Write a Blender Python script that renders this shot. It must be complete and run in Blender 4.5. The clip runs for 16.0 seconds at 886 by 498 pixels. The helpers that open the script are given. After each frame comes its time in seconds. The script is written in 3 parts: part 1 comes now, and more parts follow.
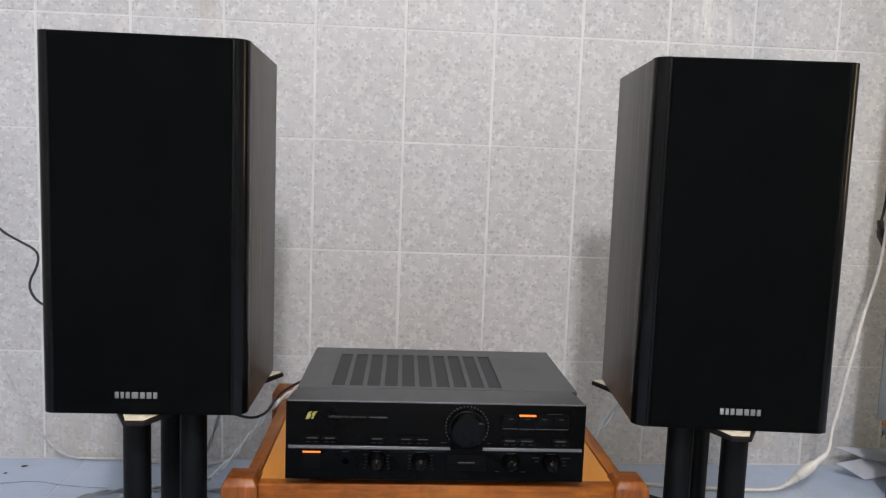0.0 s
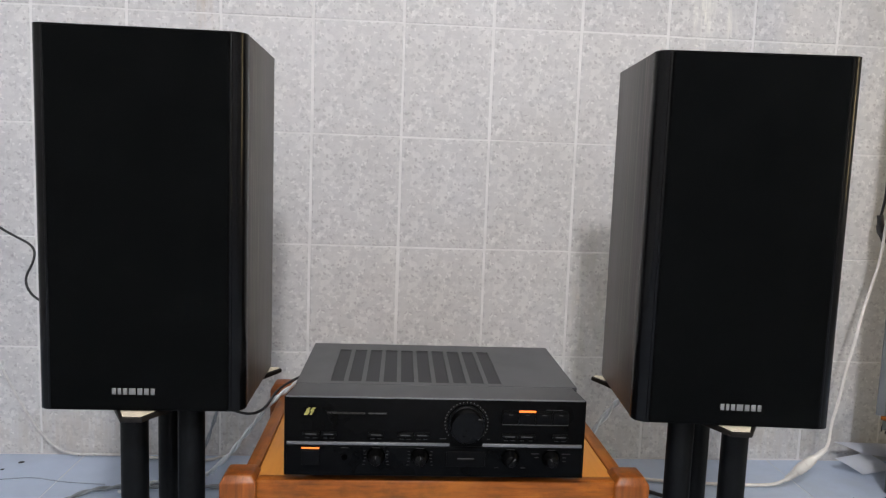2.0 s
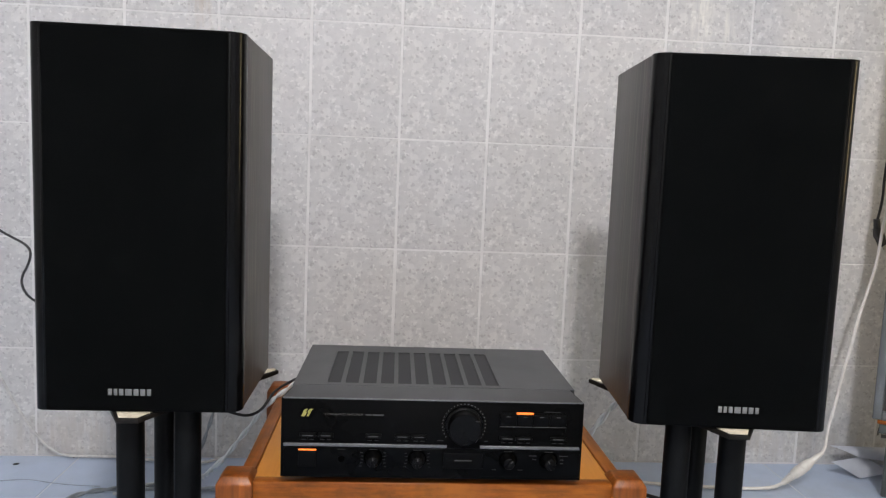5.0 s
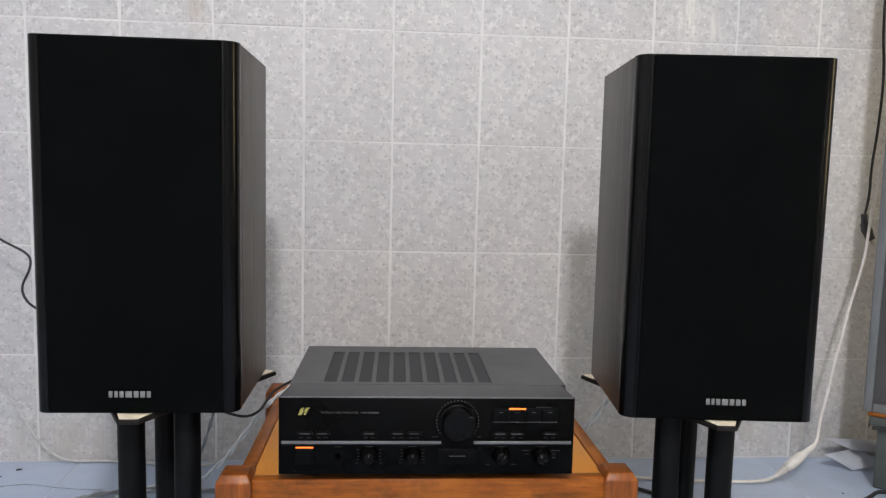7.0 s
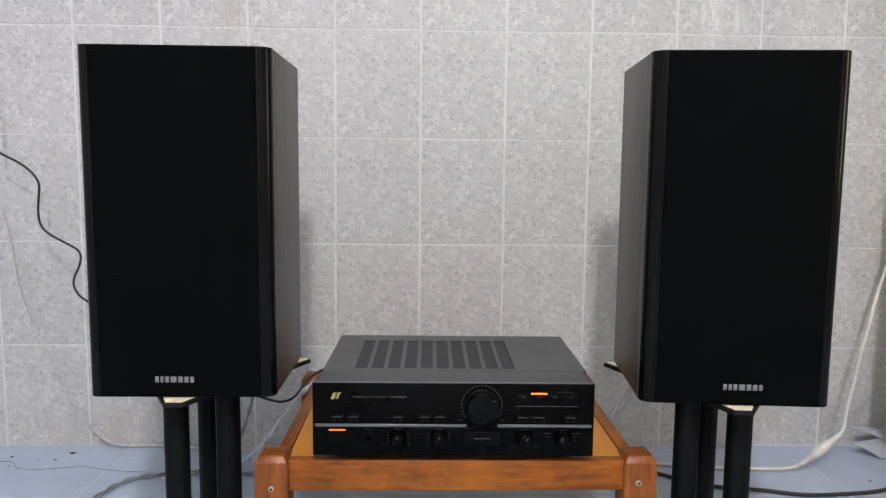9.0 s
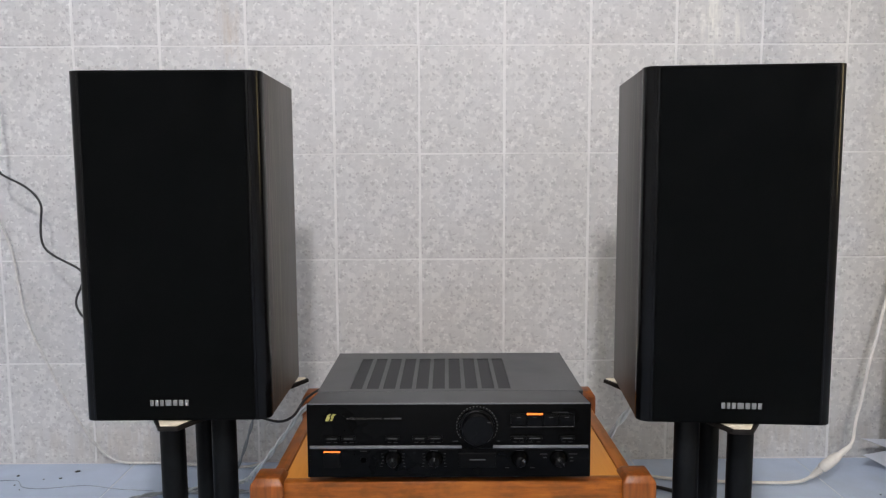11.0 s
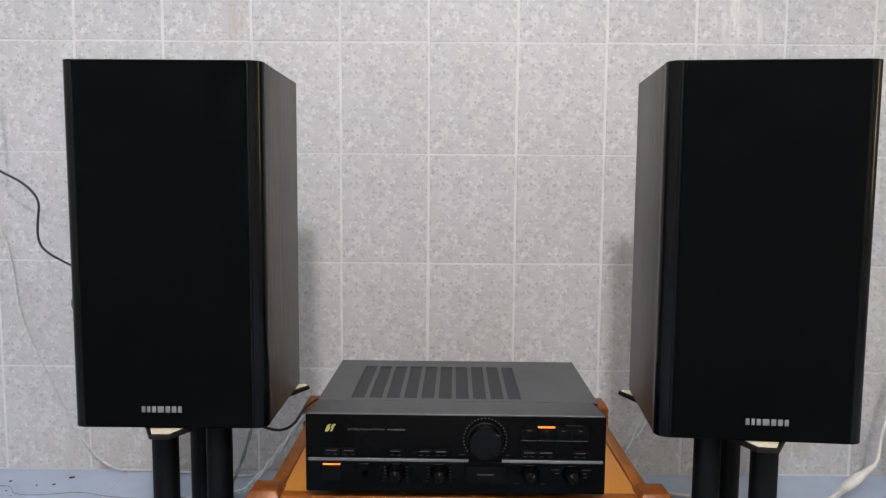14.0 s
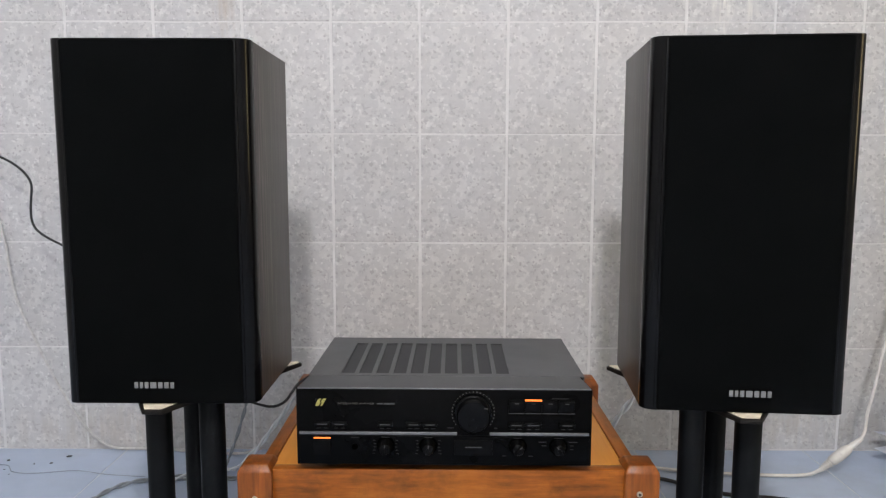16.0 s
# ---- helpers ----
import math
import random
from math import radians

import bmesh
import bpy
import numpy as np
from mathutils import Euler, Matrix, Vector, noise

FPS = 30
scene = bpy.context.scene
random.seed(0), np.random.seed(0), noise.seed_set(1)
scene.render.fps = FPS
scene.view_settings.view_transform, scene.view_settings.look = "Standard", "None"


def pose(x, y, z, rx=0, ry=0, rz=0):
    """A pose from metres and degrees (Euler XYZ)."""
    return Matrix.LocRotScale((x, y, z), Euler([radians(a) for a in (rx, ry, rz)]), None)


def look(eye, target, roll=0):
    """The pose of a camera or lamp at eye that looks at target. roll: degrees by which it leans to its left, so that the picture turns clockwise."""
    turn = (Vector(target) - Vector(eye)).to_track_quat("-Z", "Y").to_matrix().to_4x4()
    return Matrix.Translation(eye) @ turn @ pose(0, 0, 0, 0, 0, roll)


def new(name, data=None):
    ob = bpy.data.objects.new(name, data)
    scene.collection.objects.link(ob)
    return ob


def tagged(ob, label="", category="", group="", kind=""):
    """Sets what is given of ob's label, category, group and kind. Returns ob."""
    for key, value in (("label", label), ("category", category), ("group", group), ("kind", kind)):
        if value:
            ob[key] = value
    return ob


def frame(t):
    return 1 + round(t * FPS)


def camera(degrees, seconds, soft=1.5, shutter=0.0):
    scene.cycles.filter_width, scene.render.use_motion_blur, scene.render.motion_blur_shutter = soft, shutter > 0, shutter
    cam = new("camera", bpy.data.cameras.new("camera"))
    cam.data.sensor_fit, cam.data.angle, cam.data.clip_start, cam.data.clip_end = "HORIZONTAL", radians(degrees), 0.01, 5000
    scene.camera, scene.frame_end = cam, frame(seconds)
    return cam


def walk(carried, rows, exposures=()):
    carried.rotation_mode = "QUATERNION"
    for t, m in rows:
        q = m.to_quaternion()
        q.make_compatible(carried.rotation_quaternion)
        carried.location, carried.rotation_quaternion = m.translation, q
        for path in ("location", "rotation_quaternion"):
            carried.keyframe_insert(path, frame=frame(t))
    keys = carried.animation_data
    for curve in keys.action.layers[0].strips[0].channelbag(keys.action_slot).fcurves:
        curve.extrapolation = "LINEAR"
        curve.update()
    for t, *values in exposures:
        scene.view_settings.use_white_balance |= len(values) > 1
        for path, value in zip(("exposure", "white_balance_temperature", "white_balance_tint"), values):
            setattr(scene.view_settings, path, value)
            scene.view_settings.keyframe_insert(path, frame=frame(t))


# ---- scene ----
cam = camera(62.8, 16.0, soft=1.3)
PATH = [
    (0, (-0.04, 0.015, 0.685), (0.095, 1.999, 0.476), 2.1),
    (0.5, (-0.037, 0.026, 0.683), (0.104, 2.009, 0.465), 1.6),
    (1, (-0.041, 0.021, 0.683), (0.102, 2.004, 0.461), 1.8),
    (1.5, (-0.04, 0.022, 0.684), (0.104, 2.005, 0.46), 2.0),
    (2, (-0.042, 0.022, 0.684), (0.1, 2.005, 0.462), 2.1),
    (2.5, (-0.049, 0.022, 0.684), (0.094, 2.005, 0.463), 2.3),
    (3, (-0.047, 0.021, 0.683), (0.098, 2.004, 0.467), 2.6),
    (3.5, (-0.046, 0.022, 0.68), (0.096, 2.005, 0.466), 2.7),
    (4, (-0.045, 0.026, 0.682), (0.102, 2.009, 0.466), 2.7),
    (6.5, (-0.042, 0.007, 0.677), (0.112, 1.99, 0.476), 1.6),
    (7, (-0.034, -0.002, 0.678), (0.119, 1.982, 0.477), 1.4),
    (7.5, (-0.029, -0.011, 0.679), (0.106, 1.974, 0.475), 1.3),
    (8, (-0.028, -0.014, 0.675), (0.082, 1.972, 0.463), 1.0),
    (8.5, (-0.029, -0.025, 0.679), (0.042, 1.961, 0.456), 0.8),
    (9, (-0.019, -0.053, 0.681), (0.036, 1.935, 0.461), 0.6),
    (9.5, (-0.012, -0.038, 0.689), (0.024, 1.95, 0.477), 0.2),
    (9.7, (-0.003, -0.02, 0.693), (0.012, 1.969, 0.481), -0.3),
    (12, (0.02, -0.068, 0.705), (0.034, 1.923, 0.511), -0.3),
    (12.5, (0.024, -0.07, 0.702), (0.037, 1.921, 0.518), -0.4),
    (13, (0.015, -0.046, 0.704), (0.023, 1.946, 0.524), -0.2),
    (13.5, (0.014, 0.003, 0.694), (0.015, 1.995, 0.513), 0.1),
    (14, (0.015, 0.011, 0.691), (0.006, 2.002, 0.503), 0.4),
    (14.5, (0.017, 0.0, 0.69), (0.002, 1.991, 0.496), 0.7),
    (15, (0.026, -0.003, 0.688), (0.014, 1.986, 0.485), 0.7),
    (15.5, (0.032, 0.003, 0.679), (0.024, 1.99, 0.459), 0.2),
    (16, (0.031, -0.001, 0.68), (0.026, 1.986, 0.45), 0.1),
]
walk(cam, [(t, look(eye, target, roll)) for t, eye, target, roll in PATH])

# ---------------------------------------------------------------- light
world = bpy.data.worlds.new("room_air")
scene.world = world
world.use_nodes = True
world.node_tree.nodes["Background"].inputs[0].default_value = (0.75, 0.8, 0.9, 1)
world.node_tree.nodes["Background"].inputs[1].default_value = 0.02
scene.view_settings.exposure = 0.0


def area(name, at, target, sx, sy, watts, colour):
    d = bpy.data.lights.new(name, "AREA")
    d.shape, d.size, d.size_y, d.energy, d.color = "RECTANGLE", sx, sy, watts, colour
    ob = new(name, d)
    ob.matrix_world = look(at, target)
    return ob


# a bare frosted bulb under the ceiling, behind and above the camera
bulb = bpy.data.lights.new("bulb_light", "POINT")
bulb.energy, bulb.color, bulb.shadow_soft_size = 207, (1.0, 0.976, 0.980), 0.12
new("bulb_light", bulb).matrix_world = pose(0.0, -1.25, 2.64)
# warm light in the narrow window of the side wall
area("window_light", (2.63, 0.40, 1.10), (0, 0.40, 1.10), 0.28, 0.88, 11.0, (1.0, 0.80, 0.44))


# ---------------------------------------------------------------- materials
class Nodes:
    """A short hand for a node material with a Principled surface."""

    def __init__(self, name):
        self.m = bpy.data.materials.new(name)
        self.m.use_nodes = True
        self.t = self.m.node_tree
        self.b = self.t.nodes["Principled BSDF"]

    def add(self, kind, **values):
        n = self.t.nodes.new(kind)
        for k, v in values.items():
            setattr(n, k, v)
        return n

    def link(self, a, b):
        self.t.links.new(a, b)

    def coords(self, which="Object"):
        if which == "Position":
            return self.add("ShaderNodeNewGeometry").outputs["Position"]
        return self.add("ShaderNodeTexCoord").outputs[which]

    def scaled(self, vec, s):
        n = self.add("ShaderNodeMapping")
        n.inputs["Scale"].default_value = s
        self.link(vec, n.inputs["Vector"])
        return n.outputs[0]

    def noise(self, vec, scale, detail=4, rough=0.6):
        n = self.add("ShaderNodeTexNoise")
        n.inputs["Scale"].default_value, n.inputs["Detail"].default_value, n.inputs["Roughness"].default_value = scale, detail, rough
        self.link(vec, n.inputs["Vector"])
        return n.outputs["Fac"]

    def ramp(self, fac, *stops):
        n = self.add("ShaderNodeValToRGB")
        e = n.color_ramp.elements
        while len(e) < len(stops):
            e.new(0.5)
        for i, (p, c) in enumerate(stops):
            e[i].position = p
            e[i].color = (*c, 1) if isinstance(c, tuple) else (c, c, c, 1)
        self.link(fac, n.inputs[0])
        return n.outputs[0]

    def mix(self, fac, a, b, blend="MIX"):
        n = self.add("ShaderNodeMix", data_type="RGBA", blend_type=blend)
        for sock, v in ((n.inputs[0], fac), (n.inputs[6], a), (n.inputs[7], b)):
            if isinstance(v, (int, float)):
                sock.default_value = v
            elif isinstance(v, tuple):
                sock.default_value = (*v, 1)
            else:
                self.link(v, sock)
        return n.outputs[2]

    def maths(self, op, a, b=0.0):
        n = self.add("ShaderNodeMath", operation=op)
        for sock, v in ((n.inputs[0], a), (n.inputs[1], b)):
            if isinstance(v, (int, float)):
                sock.default_value = v
            else:
                self.link(v, sock)
        return n.outputs[0]

    def bump(self, height, strength, dist=0.001):
        n = self.add("ShaderNodeBump")
        n.inputs["Strength"].default_value, n.inputs["Distance"].default_value = strength, dist
        self.link(height, n.inputs["Height"])
        self.link(n.outputs[0], self.b.inputs["Normal"])

    def done(self, colour=None, rough=None, metal=0.0, spec=None, coat=None):
        for key, v in (("Base Color", colour), ("Roughness", rough), ("Metallic", metal), ("Specular IOR Level", spec), ("Coat Weight", coat)):
            if v is None:
                continue
            if isinstance(v, (int, float)):
                self.b.inputs[key].default_value = v
            elif isinstance(v, tuple):
                self.b.inputs[key].default_value = (*v, 1)
            else:
                self.link(v, self.b.inputs[key])
        return self.m


def plain(name, colour, rough=0.5, metal=0.0, vary=0.12, scale=60.0, bump=0.0, spec=None):
    """Paint, plastic or metal with a slight mottle in colour and gloss."""
    n = Nodes(name)
    v = n.coords()
    f = n.noise(v, scale, 5)
    lo = tuple(c * (1 - vary) for c in colour)
    hi = tuple(min(1, c * (1 + vary)) for c in colour)
    r = n.ramp(n.noise(v, scale * 0.23, 3), (0.3, max(0.02, rough - 0.06)), (0.7, min(1, rough + 0.06)))
    if bump:
        n.bump(f, bump)
    return n.done(n.ramp(f, (0.3, lo), (0.7, hi)), r, metal, spec)


def speckled_tile():
    n = Nodes("speckled_wall_tile")
    v = n.coords()
    vec = v
    for scale, amount in ((38, 0.016), (150, 0.007)):
        wob = n.add("ShaderNodeTexNoise")
        wob.inputs["Scale"].default_value, wob.inputs["Detail"].default_value = scale, 3
        n.link(v, wob.inputs["Vector"])
        off = n.add("ShaderNodeVectorMath", operation="SCALE")
        off.inputs["Scale"].default_value = amount
        n.link(wob.outputs["Color"], off.inputs[0])
        vv = n.add("ShaderNodeVectorMath", operation="ADD")
        n.link(vec, vv.inputs[0])
        n.link(off.outputs[0], vv.inputs[1])
        vec = vv.outputs[0]

    def cells(scale, seed):
        """One random grey for each angular shard."""
        m = n.add("ShaderNodeMapping")
        m.inputs["Location"].default_value = (seed, seed * 1.7, seed * 0.3)
        m.inputs["Rotation"].default_value = (0, seed * 5, 0)
        n.link(vec, m.inputs["Vector"])
        vo = n.add("ShaderNodeTexVoronoi", feature="SMOOTH_F1")
        vo.inputs["Scale"].default_value, vo.inputs["Smoothness"].default_value = scale, 0.2
        n.link(m.outputs[0], vo.inputs["Vector"])
        sep = n.add("ShaderNodeSeparateColor")
        n.link(vo.outputs["Color"], sep.inputs[0])
        return sep.outputs[0]

    col = n.ramp(n.noise(vec, 60, 6, 0.72), (0.28, (0.475, 0.475, 0.485)), (0.5, (0.53, 0.53, 0.533)), (0.72, (0.57, 0.57, 0.57)))
    col = n.mix(n.ramp(n.noise(v, 26, 3, 0.6), (0.52, 0.0), (0.68, 0.5)), col, (0.49, 0.49, 0.50))
    col = n.mix(n.ramp(cells(38, 0.13), (0.66, 0.0), (0.76, 0.75)), col, (0.615, 0.613, 0.605))
    col = n.mix(n.ramp(cells(70, 0.57), (0.78, 0.0), (0.88, 0.65)), col, (0.475, 0.475, 0.485))
    col = n.mix(n.ramp(cells(64, 0.91), (0.80, 0.0), (0.88, 0.75)), col, (0.64, 0.638, 0.63))
    col = n.mix(n.ramp(cells(125, 0.31), (0.85, 0.0), (0.94, 0.8)), col, (0.40, 0.40, 0.41))
    col = n.mix(n.ramp(cells(165, 0.77), (0.87, 0.0), (0.95, 0.9)), col, (0.70, 0.70, 0.69))
    col = n.mix(n.ramp(cells(200, 0.43), (0.90, 0.0), (0.97, 0.8)), col, (0.35, 0.345, 0.35))
    col = n.mix(0.2, col, n.ramp(n.noise(v, 90, 5, 0.8), (0.35, (0.42, 0.418, 0.42)), (0.65, (0.66, 0.657, 0.65))))
    # firing differences between tiles, then grime, lime streaks and one shadow-tinted damp patch on the wall as a whole
    rnd = n.add("ShaderNodeObjectInfo").outputs["Random"]
    col = n.mix(1.0, col, n.ramp(rnd, (0.0, (0.955, 0.955, 0.96)), (1.0, (1.0, 1.0, 1.0))), "MULTIPLY")
    p = n.coords("Position")
    col = n.mix(1.0, col, n.ramp(n.noise(p, 3.2, 5, 0.6), (0.3, (0.93, 0.925, 0.91)), (0.62, (1, 1, 1))), "MULTIPLY")
    sp = n.add("ShaderNodeSeparateXYZ")
    n.link(p, sp.inputs[0])

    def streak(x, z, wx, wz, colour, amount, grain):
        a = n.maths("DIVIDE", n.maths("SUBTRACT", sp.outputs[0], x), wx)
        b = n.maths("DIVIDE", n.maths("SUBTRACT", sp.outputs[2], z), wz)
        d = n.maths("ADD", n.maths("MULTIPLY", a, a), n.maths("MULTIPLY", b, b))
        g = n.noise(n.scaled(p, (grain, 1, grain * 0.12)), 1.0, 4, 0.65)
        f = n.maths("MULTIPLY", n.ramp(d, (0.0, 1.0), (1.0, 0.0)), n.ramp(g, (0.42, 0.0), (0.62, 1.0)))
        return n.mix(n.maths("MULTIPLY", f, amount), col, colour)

    col = streak(0.655, 1.045, 0.03, 0.11, (0.80, 0.79, 0.72), 0.8, 70)
    col = streak(0.72, 1.03, 0.02, 0.08, (0.78, 0.77, 0.70), 0.6, 80)
    col = streak(-0.47, 1.03, 0.045, 0.09, (0.42, 0.36, 0.30), 0.75, 45)
    # olive patch by the toed-in speaker: damp stain and the speaker's shadow in one colour
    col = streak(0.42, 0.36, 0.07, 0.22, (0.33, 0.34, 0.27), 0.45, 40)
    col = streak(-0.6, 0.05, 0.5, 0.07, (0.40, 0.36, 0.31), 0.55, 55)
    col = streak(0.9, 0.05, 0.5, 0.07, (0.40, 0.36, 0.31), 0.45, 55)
    n.bump(n.noise(v, 22, 2), 0.12, 0.002)
    return n.done(col, n.ramp(n.noise(p, 9, 4), (0.3, 0.36), (0.7, 0.5)), spec=0.4)


def blue_floor_tile():
    n = Nodes("pale_blue_floor_tile")
    p = n.coords("Position")
    col = n.ramp(n.noise(p, 9, 6, 0.65), (0.3, (0.375, 0.45, 0.575)), (0.7, (0.435, 0.515, 0.655)))
    col = n.mix(n.ramp(n.noise(p, 90, 4, 0.7), (0.55, 0.0), (0.75, 0.35)), col, (0.48, 0.54, 0.62))
    col = n.mix(n.ramp(n.noise(p, 3.1, 6, 0.7), (0.52, 0.0), (0.75, 0.4)), col, (0.30, 0.33, 0.37))
    n.bump(n.noise(p, 25, 3), 0.08, 0.002)
    return n.done(col, n.ramp(n.noise(p, 14, 4), (0.3, 0.28), (0.7, 0.48)))


def wood(name, dark, mid, light, axis, rough=0.32, ring=26.0, fine=1.0, along=0.06, spec=0.5, pores=0.5, worn=0.0):
    """Grain runs along axis (0, 1 or 2) of the thing it is on."""
    n = Nodes(name)
    v = n.coords()
    s = [ring, ring, ring]
    s[axis] = ring * along
    g = n.noise(n.scaled(v, tuple(s)), 1.0, 6, 0.62)
    s2 = [340.0 * fine] * 3
    s2[axis] = 9.0
    f = n.noise(n.scaled(v, tuple(s2)), 1.0, 3, 0.6)
    col = n.ramp(g, (0.28, dark), (0.5, mid), (0.74, light))
    col = n.mix(n.ramp(f, (0.5, 0.0), (0.72, pores)), col, dark)
    if worn:
        w = n.noise(v, 21, 6, 0.7)
        col = n.mix(n.ramp(w, (0.52, 0.0), (0.70, worn)), col, tuple(c * 0.55 for c in dark))
        col = n.mix(n.ramp(n.noise(v, 9, 5, 0.65), (0.50, 0.0), (0.74, worn)), col, tuple(min(1, c * 1.25) for c in light))
    n.bump(f, 0.15, 0.0005)
    return n.done(col, n.ramp(g, (0.3, rough - 0.05), (0.7, rough + 0.1)), spec=spec)


def cloth_black():
    n = Nodes("black_grille_cloth")
    v = n.coords()
    w = n.add("ShaderNodeTexWave", wave_type="BANDS", bands_direction="X")
    w.inputs["Scale"].default_value = 260
    n.link(v, w.inputs["Vector"])
    w2 = n.add("ShaderNodeTexWave", wave_type="BANDS", bands_direction="Z")
    w2.inputs["Scale"].default_value = 260
    n.link(v, w2.inputs["Vector"])
    h = n.maths("ADD", w.outputs["Fac"], w2.outputs["Fac"])
    n.bump(h, 0.15, 0.0003)
    col = n.ramp(n.noise(v, 18, 4), (0.3, (0.0020, 0.0023, 0.0024)), (0.7, (0.0033, 0.0036, 0.0037)))
    return n.done(col, 0.95, spec=0.02)


def perforated():
    """Fine punched holes in dark sheet steel."""
    n = Nodes("perforated_dark_steel")
    v = n.coords()
    vo = n.add("ShaderNodeTexVoronoi")
    vo.inputs["Scale"].default_value, vo.inputs["Randomness"].default_value = 420, 0.0
    n.link(v, vo.inputs["Vector"])
    col = n.ramp(vo.outputs["Distance"], (0.28, (0.007, 0.007, 0.0075)), (0.42, (0.027, 0.028, 0.030)))
    return n.done(col, 0.6, spec=0.3)


def glow(name, colour, strength):
    n = Nodes(name)
    n.b.inputs["Emission Color"].default_value = (*colour, 1)
    n.b.inputs["Emission Strength"].default_value = strength
    return n.done(colour, 0.4)


M_TILE, M_FLOOR = speckled_tile(), blue_floor_tile()
M_GROUT = plain("white_cement_grout", (0.645, 0.64, 0.635), 0.85, vary=0.10, scale=18)
M_FGROUT = plain("pale_floor_grout", (0.62, 0.64, 0.66), 0.8, vary=0.2, scale=14)
M_PAINT = plain("off_white_wall_paint", (0.72, 0.71, 0.70), 0.85, vary=0.1, scale=4)
M_BEIGE = plain("brown_beige_wall_paint", (0.42, 0.395, 0.365), 0.85, vary=0.06, scale=4)
M_GREYW = plain("grey_wall_paint", (0.68, 0.67, 0.66), 0.85, vary=0.06, scale=4)
M_DARKW = plain("dark_brown_wall_paint", (0.045, 0.040, 0.036), 0.9, vary=0.15, scale=4)
M_PANE = plain("frosted_yellow_pane", (0.6, 0.5, 0.28), 0.6, vary=0.08, scale=14)
M_CEIL = plain("white_ceiling_paint", (0.82, 0.82, 0.815), 0.8, vary=0.03, scale=4)
M_VENEER = wood("black_ash_veneer", (0.016, 0.0135, 0.0125), (0.066, 0.058, 0.0535), (0.185, 0.164, 0.150), 2, 0.42, 130, 1.0, 0.035, 0.42, 0.8)
M_GLOSS = plain("glossy_black_moulding", (0.0022, 0.0022, 0.0025), 0.18, vary=0.2, scale=45, bump=0.22, spec=0.15)
M_CLOTH = cloth_black()
M_SILVER = plain("silver_badge_metal", (0.25, 0.25, 0.245), 0.45, 0.5, 0.06, 200)
M_STAND = plain("satin_black_steel_tube", (0.0032, 0.0038, 0.0046), 0.42, vary=0.25, scale=40, spec=0.10)
M_CREAM = plain("cream_felt", (0.72, 0.64, 0.50), 0.9, vary=0.15, scale=120, bump=0.3)
M_COVER = plain("charcoal_sheet_steel", (0.056, 0.057, 0.060), 0.46, vary=0.16, scale=16)
M_PERF = perforated()
M_PANEL = plain("black_anodised_panel", (0.0013, 0.0014, 0.0016), 0.30, vary=0.15, scale=30, spec=0.05)
M_KNOB = plain("black_knob_plastic", (0.0012, 0.0012, 0.0014), 0.30, vary=0.2, scale=90, spec=0.13)
M_BUTTON = plain("black_button_plastic", (0.0019, 0.0019, 0.0021), 0.36, vary=0.15, scale=90, spec=0.07)
M_TRIM = plain("grey_trim_strip", (0.16, 0.16, 0.165), 0.36, 0.5, 0.06, 90)
M_PRINT = plain("grey_panel_print", (0.052, 0.052, 0.051), 0.6, vary=0.1, scale=300)
M_TEXT = plain("dim_grey_lettering", (0.080, 0.076, 0.068), 0.6, vary=0.1, scale=300)
M_DIM = plain("dim_panel_print", (0.020, 0.020, 0.020), 0.6, vary=0.1, scale=300)
M_DOT = plain("pale_dial_mark", (0.10, 0.10, 0.096), 0.6, vary=0.1, scale=300)
M_GOLD = plain("gold_green_emblem", (0.40, 0.36, 0.10), 0.45, 0.2, 0.3, 400)
M_AMBER = glow("amber_lamp", (1.0, 0.21, 0.03), 0.95)
M_HOLE_SHADE = plain("black_hole_shade", (0.0006, 0.0006, 0.0006), 0.9, vary=0.1, scale=90, spec=0.0)
M_EDGE = plain("worn_plate_edge", (0.009, 0.0072, 0.006), 0.6, vary=0.5, scale=90, spec=0.2)
M_WX = wood("varnished_teak_across", (0.120, 0.034, 0.0050), (0.265, 0.074, 0.0075), (0.395, 0.125, 0.0140), 0, 0.38, 85, 0.7, 0.18, 0.3, 0.45, 0.5)
M_WY = wood("varnished_teak_along", (0.115, 0.036, 0.008), (0.245, 0.073, 0.011), (0.36, 0.120, 0.020), 1, 0.38, 60, 0.7, 0.18, 0.35, 0.45, 0.5)
M_WZ = wood("varnished_teak_upright", (0.082, 0.022, 0.0050), (0.205, 0.055, 0.0070), (0.32, 0.096, 0.0130), 2, 0.36, 60, 0.7, 0.12, 0.35, 0.55, 0.55)
M_WTOP = wood("varnished_light_board", (0.45, 0.165, 0.027), (0.56, 0.226, 0.040), (0.63, 0.278, 0.056), 1, 0.34, 14, 0.6)
M_STEEL = plain("zinc_screw", (0.40, 0.37, 0.32), 0.5, 0.3, 0.1, 200)
M_WHITE = plain("white_cable_plastic", (0.66, 0.635, 0.595), 0.5, vary=0.08, scale=50)
M_OLDC = plain("dusty_white_cable", (0.52, 0.51, 0.495), 0.7, vary=0.18, scale=90, bump=0.3)
M_THREAD = plain("pale_thread", (0.27, 0.31, 0.37), 0.8, vary=0.2, scale=60)
M_GREYC = plain("grey_cable_plastic", (0.24, 0.26, 0.28), 0.45, vary=0.12, scale=60)
M_BLACKC = plain("black_cable_rubber", (0.012, 0.012, 0.014), 0.5, vary=0.2, scale=60)
M_BLUEC = plain("pale_blue_cable", (0.68, 0.72, 0.73), 0.45, vary=0.1, scale=60)
